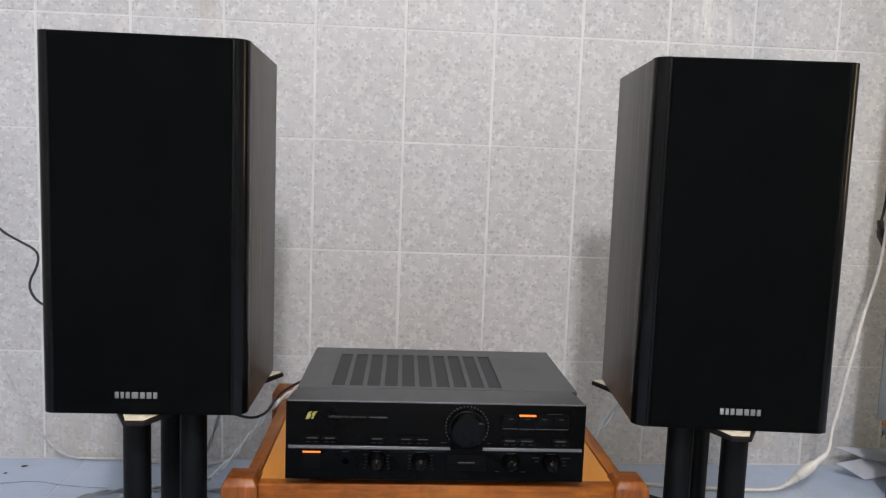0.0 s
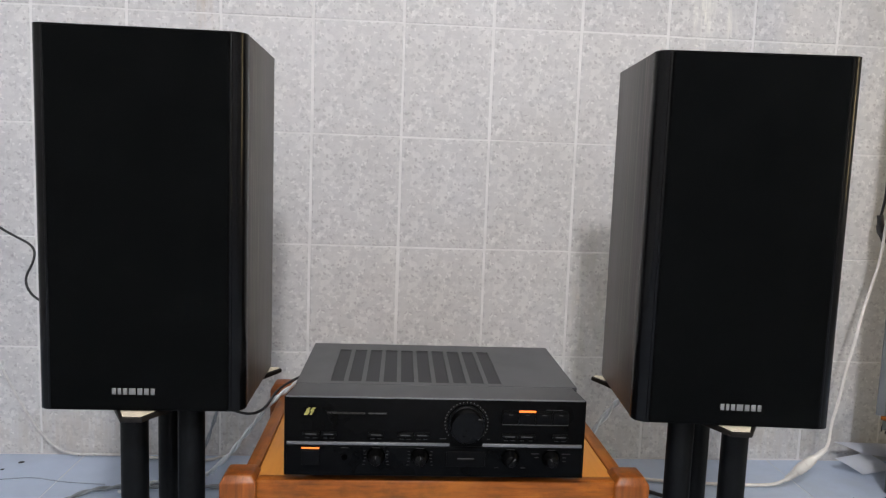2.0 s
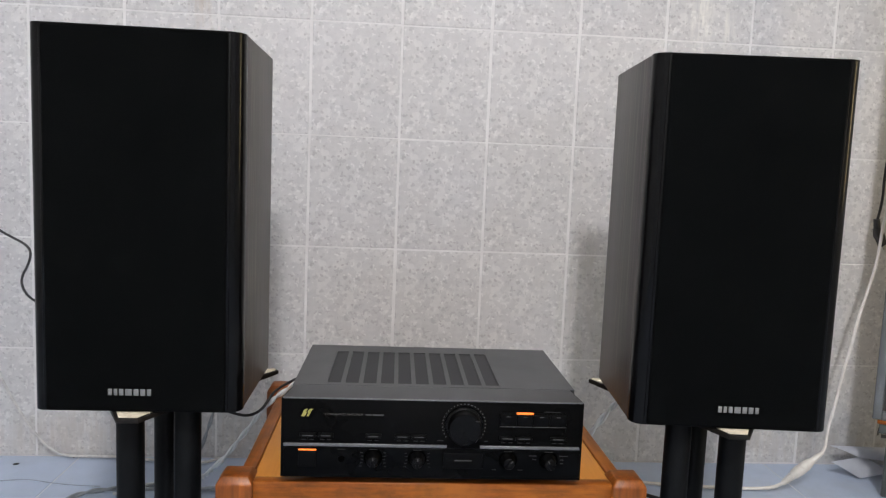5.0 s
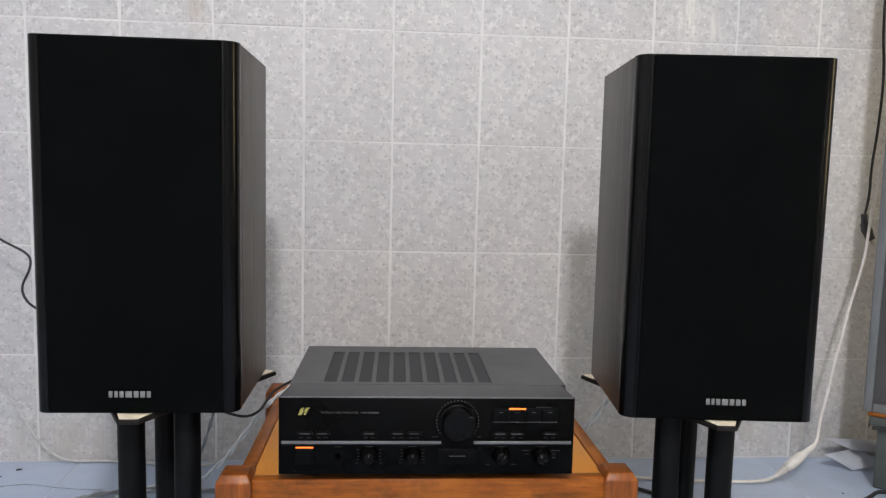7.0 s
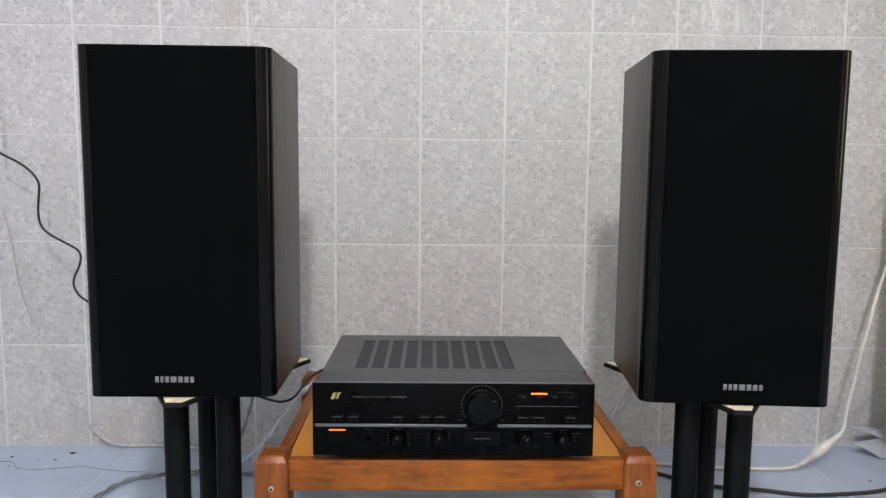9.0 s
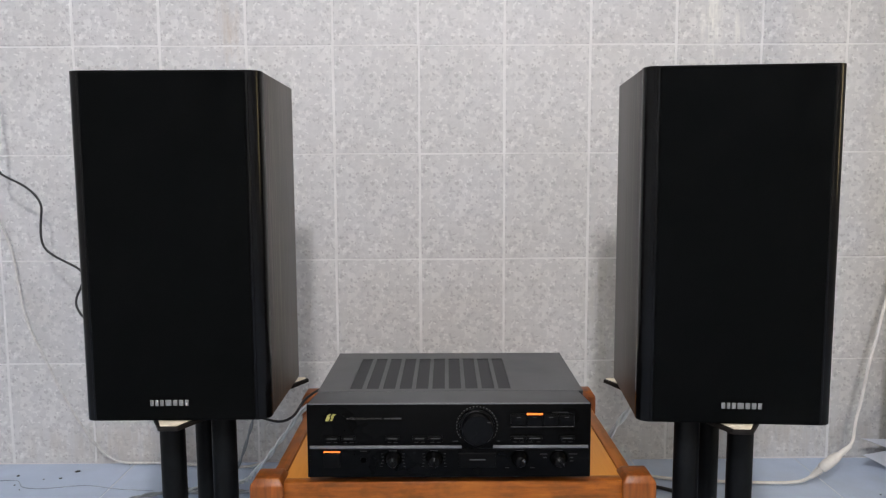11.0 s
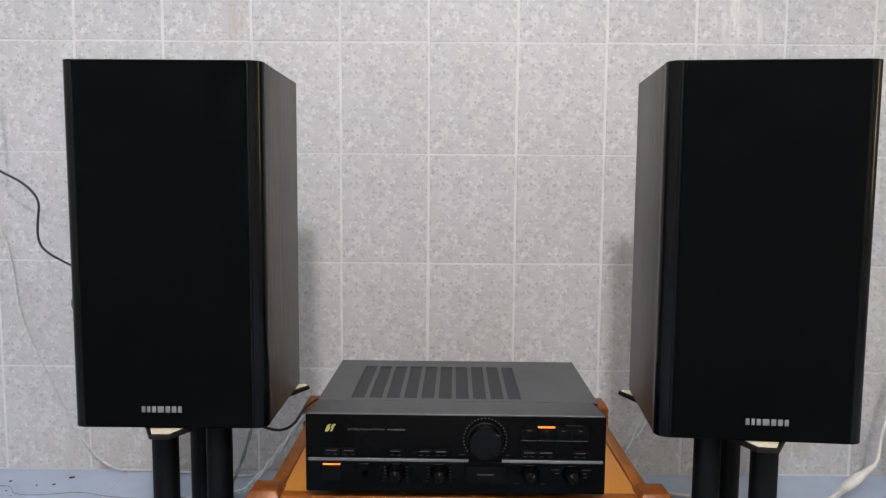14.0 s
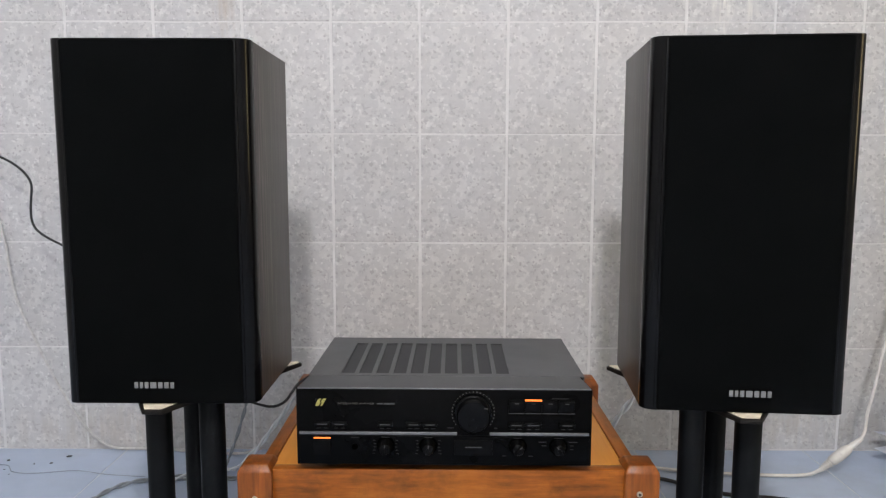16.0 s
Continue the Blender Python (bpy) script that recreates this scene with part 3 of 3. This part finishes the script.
    bar(0.124, 0.131, 0.0300, 0.0010, M_DIM)
    for a, b, z in ((0.139, 0.150, 0.0515), (0.144, 0.150, 0.0460), (0.183, 0.196, 0.0515), (0.185, 0.190, 0.0460), (0.185, 0.190, 0.0405)):
        bar(a, b, z, 0.0010, M_DIM)
    # emblem: two slanted plain shapes; printed words beside it
    for shape in (((0, 0), (3.2, 8.4), (6.2, 10.8), (9.4, 10.8), (6.4, 6.6), (8.2, 5.6), (5.0, 0)),
                  ((7.6, 0.2), (9.8, 5.0), (8.6, 6.2), (11.6, 10.8), (17, 10.8), (14.6, 8.4), (13.0, 8.6), (13.8, 6.4), (10.6, 0.2))):
        part("emblem", prism([(-0.1885 + a / 1000, 0.1038 + b / 1000) for a, b in shape], -0.0007, 0.0002, "y"), M_GOLD, top, "gold-green emblem")
    word("INTEGRATED AMPLIFIER", -0.1555, 0.1062, 0.0535, top, M_TEXT)
    bar(-0.0980, -0.0890, 0.1075, 0.0017, M_PRINT, -0.0004)
    bar(-0.0880, -0.0720, 0.1075, 0.0022, M_PRINT, -0.0004)
    return top


amplifier(pose(0.0300, 1.0265, 0.2255, 0, 0, -0.7))


# ---------------------------------------------------------------- cables
cable("cable", [(-0.985, 1.60, 1.02), (-0.968, 1.59, 0.90), (-0.960, 1.585, 0.82), (-0.962, 1.585, 0.755), (-0.963, 1.585, 0.712), (-0.942, 1.585, 0.699), (-0.910, 1.585, 0.684), (-0.884, 1.585, 0.663), (-0.869, 1.585, 0.638), (-0.874, 1.585, 0.605), (-0.877, 1.585, 0.565), (-0.870, 1.585, 0.540), (-0.849, 1.585, 0.523), (-0.817, 1.58, 0.508), (-0.792, 1.58, 0.495), (-0.780, 1.575, 0.480), (-0.784, 1.57, 0.455), (-0.796, 1.565, 0.430), (-0.793, 1.56, 0.408), (-0.765, 1.54, 0.385), (-0.68, 1.50, 0.36)],
      0.0026, M_BLACKC, "thin black cable hanging in bends before the wall")
cable("cable", [(-1.16, 1.673, 0.86), (-1.08, 1.672, 0.70), (-1.02, 1.670, 0.60), (-0.985, 1.662, 0.525), (-0.972, 1.655, 0.41), (-0.950, 1.65, 0.335), (-0.926, 1.65, 0.285), (-0.896, 1.65, 0.212), (-0.864, 1.65, 0.145), (-0.828, 1.65, 0.080), (-0.795, 1.652, 0.036), (-0.760, 1.658, 0.009), (-0.71, 1.664, 0.006), (-0.645, 1.664, 0.006), (-0.565, 1.648, 0.006), (-0.444, 1.630, 0.006), (-0.415, 1.648, 0.010), (-0.40, 1.640, 0.016)],
      0.0032, M_OLDC, "dusty white round cable running down the wall to the floor")
twisted("twisted_cable", [(-0.70, 1.33, 0.006), (-0.683, 1.395, 0.006), (-0.668, 1.445, 0.006), (-0.638, 1.482, 0.006), (-0.585, 1.498, 0.006), (-0.52, 1.515, 0.006), (-0.44, 1.50, 0.006), (-0.33, 1.50, 0.006)], 0.0026, M_GREYC, "grey twisted two-core cable lying on the floor")
twisted("twisted_cable", [(-0.14, 1.33, 0.292), (-0.19, 1.36, 0.290), (-0.228, 1.40, 0.252), (-0.253, 1.42, 0.230), (-0.277, 1.42, 0.207), (-0.301, 1.42, 0.171), (-0.325, 1.42, 0.140), (-0.345, 1.425, 0.110), (-0.370, 1.43, 0.085), (-0.402, 1.49, 0.040), (-0.432, 1.545, 0.008), (-0.50, 1.535, 0.007), (-0.58, 1.47, 0.007)], 0.0027, M_BLUEC, "pale grey twisted speaker cable from amplifier to floor")
cable("speaker_wire", [(-0.40, 1.27, 0.33), (-0.36, 1.255, 0.285), (-0.328, 1.25, 0.266), (-0.301, 1.25, 0.256), (-0.275, 1.25, 0.250), (-0.252, 1.25, 0.260), (-0.240, 1.255, 0.279), (-0.232, 1.27, 0.290), (-0.212, 1.29, 0.299), (-0.190, 1.33, 0.301), (-0.150, 1.335, 0.301), (-0.140, 1.322, 0.301)], 0.0024, M_BLACKC, "thin black wire from speaker to amplifier")
twisted("twisted_cable", [(-0.372, 1.30, 0.36), (-0.368, 1.38, 0.27), (-0.376, 1.45, 0.196), (-0.386, 1.45, 0.163), (-0.402, 1.45, 0.113), (-0.430, 1.47, 0.050), (-0.46, 1.50, 0.010), (-0.53, 1.49, 0.007)], 0.0020, M_GREYC, "grey twisted cable hanging behind the speaker")
twisted("twisted_cable", [(0.455, 1.29, 0.345), (0.440, 1.37, 0.262), (0.419, 1.41, 0.230), (0.398, 1.41, 0.202), (0.376, 1.41, 0.172), (0.350, 1.44, 0.11), (0.33, 1.56, 0.012)], 0.0034, M_BLUEC, "pale blue-grey twisted cable hanging behind the speaker")
cable("power_cord", [(0.40, 1.60, 0.006), (0.50, 1.562, 0.006), (0.575, 1.540, 0.006), (0.66, 1.530, 0.006), (0.75, 1.522, 0.006), (0.815, 1.518, 0.008), (0.836, 1.510, 0.018), (0.846, 1.507, 0.027)], 0.0038, M_WHITE, "white power cord lying on the floor")
cable("power_cord", [(0.926, 1.505, 0.096), (0.938, 1.512, 0.105), (0.947, 1.525, 0.122), (0.952, 1.53, 0.150), (0.962, 1.53, 0.190), (0.978, 1.535, 0.280), (0.999, 1.545, 0.335), (1.022, 1.57, 0.380), (1.045, 1.58, 0.444), (1.062, 1.58, 0.513), (1.066, 1.58, 0.586), (1.075, 1.58, 0.672), (1.091, 1.58, 0.751), (1.13, 1.60, 0.88), (1.16, 1.61, 1.05)],
      0.0034, M_WHITE, "white power cord hanging down to its connector")
cable("cable", [(0.36, 1.56, 0.006), (0.45, 1.53, 0.006), (0.515, 1.498, 0.006), (0.55, 1.465, 0.006), (0.62, 1.424, 0.006), (0.71, 1.414, 0.006), (0.785, 1.385, 0.006), (0.88, 1.392, 0.006), (0.965, 1.405, 0.006), (1.021, 1.438, 0.006), (1.062, 1.470, 0.006), (1.10, 1.445, 0.006), (1.15, 1.39, 0.006)], 0.0042, M_BLACKC, "black cable lying across the floor")
lead = thing("black_lead", Matrix(), "thin black lead with connector hanging before the wall", "cable")
wire = cable("wire", [(1.10, 1.64, 1.20), (1.092, 1.63, 1.05), (1.100, 1.62, 0.935), (1.096, 1.62, 0.81), (1.086, 1.62, 0.715), (1.089, 1.62, 0.65), (1.079, 1.62, 0.605)], 0.0030, M_BLACKC, "", "")
wire.parent = lead
part("strain_relief", prism([(1.074, 0.612), (1.083, 0.613), (1.087, 0.590), (1.077, 0.588)], 1.613, 1.627, "y", 0.002), M_BLACKC, lead)
part("connector", prism([(1.076, 0.589), (1.089, 0.592), (1.094, 0.577), (1.106, 0.556), (1.093, 0.549), (1.086, 0.568), (1.079, 0.572)], 1.611, 1.629, "y", 0.002), M_BLACKC, lead)
part("pin", prism([(1.098, 0.5525), (1.104, 0.5555), (1.109, 0.544), (1.103, 0.541)], 1.617, 1.623, "y", 0.001), M_STEEL, lead, "bright metal pin")

cable("thread", [(-1.02, 1.575, 0.001), (-0.966, 1.586, 0.001), (-0.945, 1.560, 0.001), (-0.931, 1.540, 0.001), (-0.886, 1.532, 0.001), (-0.841, 1.541, 0.001), (-0.784, 1.553, 0.001), (-0.709, 1.525, 0.001), (-0.625, 1.519, 0.001)], 0.0010, M_THREAD, "thin grey thread lying on the floor", "thread")
# cord connector: ribbed sleeve, moulded body and tapered neck
plug = thing("cord_connector", Matrix.Translation((0.850, 1.506, 0.031)) @ Vector((0.078, -0.001, 0.066)).to_track_quat("Z", "Y").to_matrix().to_4x4(), "white moulded cord connector resting by the wall", "connector")
for i in range(5):
    q = 0.0064 + i * 0.0007
    part("rib", turned([(q - 0.001, i * 0.0052 - 0.006), (q, i * 0.0052 - 0.0055), (q, i * 0.0052 - 0.0035), (q - 0.001, i * 0.0052 - 0.003)], (0, 0, 0), seg=20), M_WHITE, plug)
part("sleeve", turned([(0.0044, -0.010), (0.0062, 0.024)], (0, 0, 0), seg=20), M_WHITE, plug)
part("body", turned([(0.0084, 0.020), (0.0104, 0.022), (0.0118, 0.034), (0.0120, 0.044), (0.0112, 0.0445), (0.0112, 0.0460), (0.0120, 0.0465), (0.0110, 0.060), (0.0092, 0.068), (0.0058, 0.075)], (0, 0, 0), seg=8), M_WHITE, plug)
part("neck", turned([(0.0066, 0.074), (0.0060, 0.088), (0.0042, 0.104)], (0, 0, 0), seg=20), M_WHITE, plug)


# ---------------------------------------------------------------- beside the wall
def sheet(name, corners, label, sag):
    """A bent sheet of paper between four corners."""
    a, b, c, d = [Vector(q) for q in corners]
    bm = bmesh.new()
    n = 10
    rows = []
    for i in range(n + 1):
        u = i / n
        row = []
        for j in range(n + 1):
            v = j / n
            p = a.lerp(b, u).lerp(d.lerp(c, u), v)
            p.z = max(0.002, p.z + sag * math.sin(math.pi * u) * (0.4 + 0.6 * v))
            row.append(bm.verts.new(p))
        rows.append(row)
    for i in range(n):
        for j in range(n):
            bm.faces.new((rows[i][j], rows[i + 1][j], rows[i + 1][j + 1], rows[i][j + 1])).smooth = True
    bmesh.ops.solidify(bm, geom=bm.faces[:], thickness=0.0006)
    return tagged(new(name, mesh_of(bm, name, M_PAPER)), label, "paper", "loose papers")


sheet("paper_sheet", [(1.014, 1.600, 0.038), (1.080, 1.588, 0.003), (1.150, 1.585, 0.018), (1.118, 1.640, 0.036)], "white crumpled paper sheet lying on the floor", 0.004)
sheet("paper_sheet", [(1.028, 1.632, 0.066), (1.098, 1.618, 0.041), (1.27, 1.60, 0.028), (1.27, 1.668, 0.046)], "white bent paper sheet propped at the wall", 0.003)

crate = thing("tool_box", pose(1.054, 1.50, 0, 0, 0, -39), "grey-green metal box with a wooden lid", "box")
part("body", box(0.012, 0.40, 0.006, 0.165, 0.0, 0.138, 0.004), M_BOX, crate)
part("rim", box(-0.004, 0.40, -0.004, 0.168, 0.1455, 0.1665, 0.002), M_BOX, crate, "worn grey-green edge")
part("lid", box(-0.008, 0.40, -0.006, 0.168, 0.167, 0.1755, 0.002), M_WX, crate, "orange-brown wooden lid")
rng = random.Random(3)
low = [(0.002 + 0.012 * k, 0.1452 - 0.002 - 0.009 * rng.random() - 0.004 * (k % 3 == 0)) for k in range(30)]
part("peeling_strip", prism([(0.35, 0.1452), (0.002, 0.1452)] + low, -0.0062, -0.0042, "y"), M_DIRT, crate, "black torn edging hanging loose")
low = [(0.010 + 0.012 * k, 0.1452 - 0.003 - 0.008 * rng.random()) for k in range(12)]
part("peeling_strip", prism([(0.142, 0.1452), (0.010, 0.1452)] + low, -0.0062, -0.0042, "x"), M_DIRT, crate, "black torn edging hanging loose")

board = thing("framed_board", pose(1.030, 1.516, 0.175, 0, 0, -39), "grey-framed dark board standing upright on the box", "board")
part("frame_upright", box(0.010, 0.028, 0, 0.022, 0.0, 1.25, 0.002), M_ALU, board)
part("frame_upright", box(0.36, 0.380, 0, 0.022, 0.0, 1.25, 0.002), M_ALU, board)
part("frame_rail", box(0.0285, 0.3595, 0, 0.022, 1.23, 1.25, 0.002), M_ALU, board)
part("frame_rail", box(0.0285, 0.3595, 0, 0.022, 0.0, 0.02, 0.002), M_ALU, board)
part("panel", box(0.0285, 0.3595, 0.010, 0.016, 0.0205, 1.2295), M_DARKP, board)

# crumbs on the floor
rng = random.Random(5)
for x, y, s in ((-0.846, 1.628, 0.006), (-0.868, 1.590, 0.004), (-0.905, 1.585, 0.003), (-0.975, 1.605, 0.004), (-0.955, 1.555, 0.003), (-0.93, 1.53, 0.002), (0.92, 1.60, 0.003), (-0.74, 1.672, 0.004), (0.98, 1.47, 0.003)):
    bm = bmesh.new()
    bmesh.ops.create_icosphere(bm, subdivisions=1, radius=s, matrix=Matrix.Translation((x, y, s * 0.25)) @ Matrix.Rotation(rng.random() * 6, 4, "Z") @ Matrix.Diagonal((1.2, 0.7, 0.35, 1)))
    for v in bm.verts:
        v.co += Vector((rng.uniform(-1, 1), rng.uniform(-1, 1), 0)) * s * 0.25
    tagged(new("crumb", mesh_of(bm, "crumb", M_DIRT)), "tiny dark crumb of dirt on the floor", "crumb", "crumbs on the floor")


# ---------------------------------------------------------------- wall and floor tiles
def tile_mesh(name, w, h, thick, edge, material, up):
    """A tile with eased edges; front is -y, or +z where up."""
    a = [(-w / 2, -h / 2), (w / 2, -h / 2), (w / 2, h / 2), (-w / 2, h / 2)]
    b = [(x - math.copysign(edge, x), y - math.copysign(edge, y)) for x, y in a]
    e = edge * 0.55
    rows = [(a, thick), (a, e), (b, 0.0)]
    vs = [((x, y, -d) if up else (x, d, y)) for pts, d in rows for x, y in pts]
    fs = [(8, 9, 10, 11)]
    for r in (0, 4):
        for i in range(4):
            j = (i + 1) % 4
            fs.append((r + i, r + j, r + 4 + j, r + 4 + i))
    me = bpy.data.meshes.new(name)
    me.from_pydata(vs, [], fs)
    me.materials.append(material)
    return me


rng = random.Random(11)
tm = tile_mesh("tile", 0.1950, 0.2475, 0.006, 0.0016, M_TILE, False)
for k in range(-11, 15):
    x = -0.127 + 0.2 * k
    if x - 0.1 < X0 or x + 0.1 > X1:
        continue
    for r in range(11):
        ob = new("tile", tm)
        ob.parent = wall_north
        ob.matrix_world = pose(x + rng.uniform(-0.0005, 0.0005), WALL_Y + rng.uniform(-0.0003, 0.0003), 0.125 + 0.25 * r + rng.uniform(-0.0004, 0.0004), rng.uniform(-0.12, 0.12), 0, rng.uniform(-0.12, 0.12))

S = 0.4055
fm = tile_mesh("floor_tile", S - 0.003, S - 0.003, 0.008, 0.0010, M_FLOOR, True)
cm = tile_mesh("floor_tile", S - 0.003, WALL_Y - 1.400 - 0.004, 0.008, 0.0010, M_FLOOR, True)
for i in range(-4, 9):
    x = -0.730 + S * (i + 0.5)
    if x - S / 2 < X0 or x + S / 2 > X1:
        continue
    for j in range(13):
        ob = new("floor_tile", cm if j == 0 else fm)
        ob.parent = floor
        y = (WALL_Y + 1.400) / 2 if j == 0 else 1.400 - S * (j - 0.5)
        if y - S / 2 < Y0:
            bpy.data.objects.remove(ob)
            continue
        ob.matrix_world = pose(x, y, 0.0)
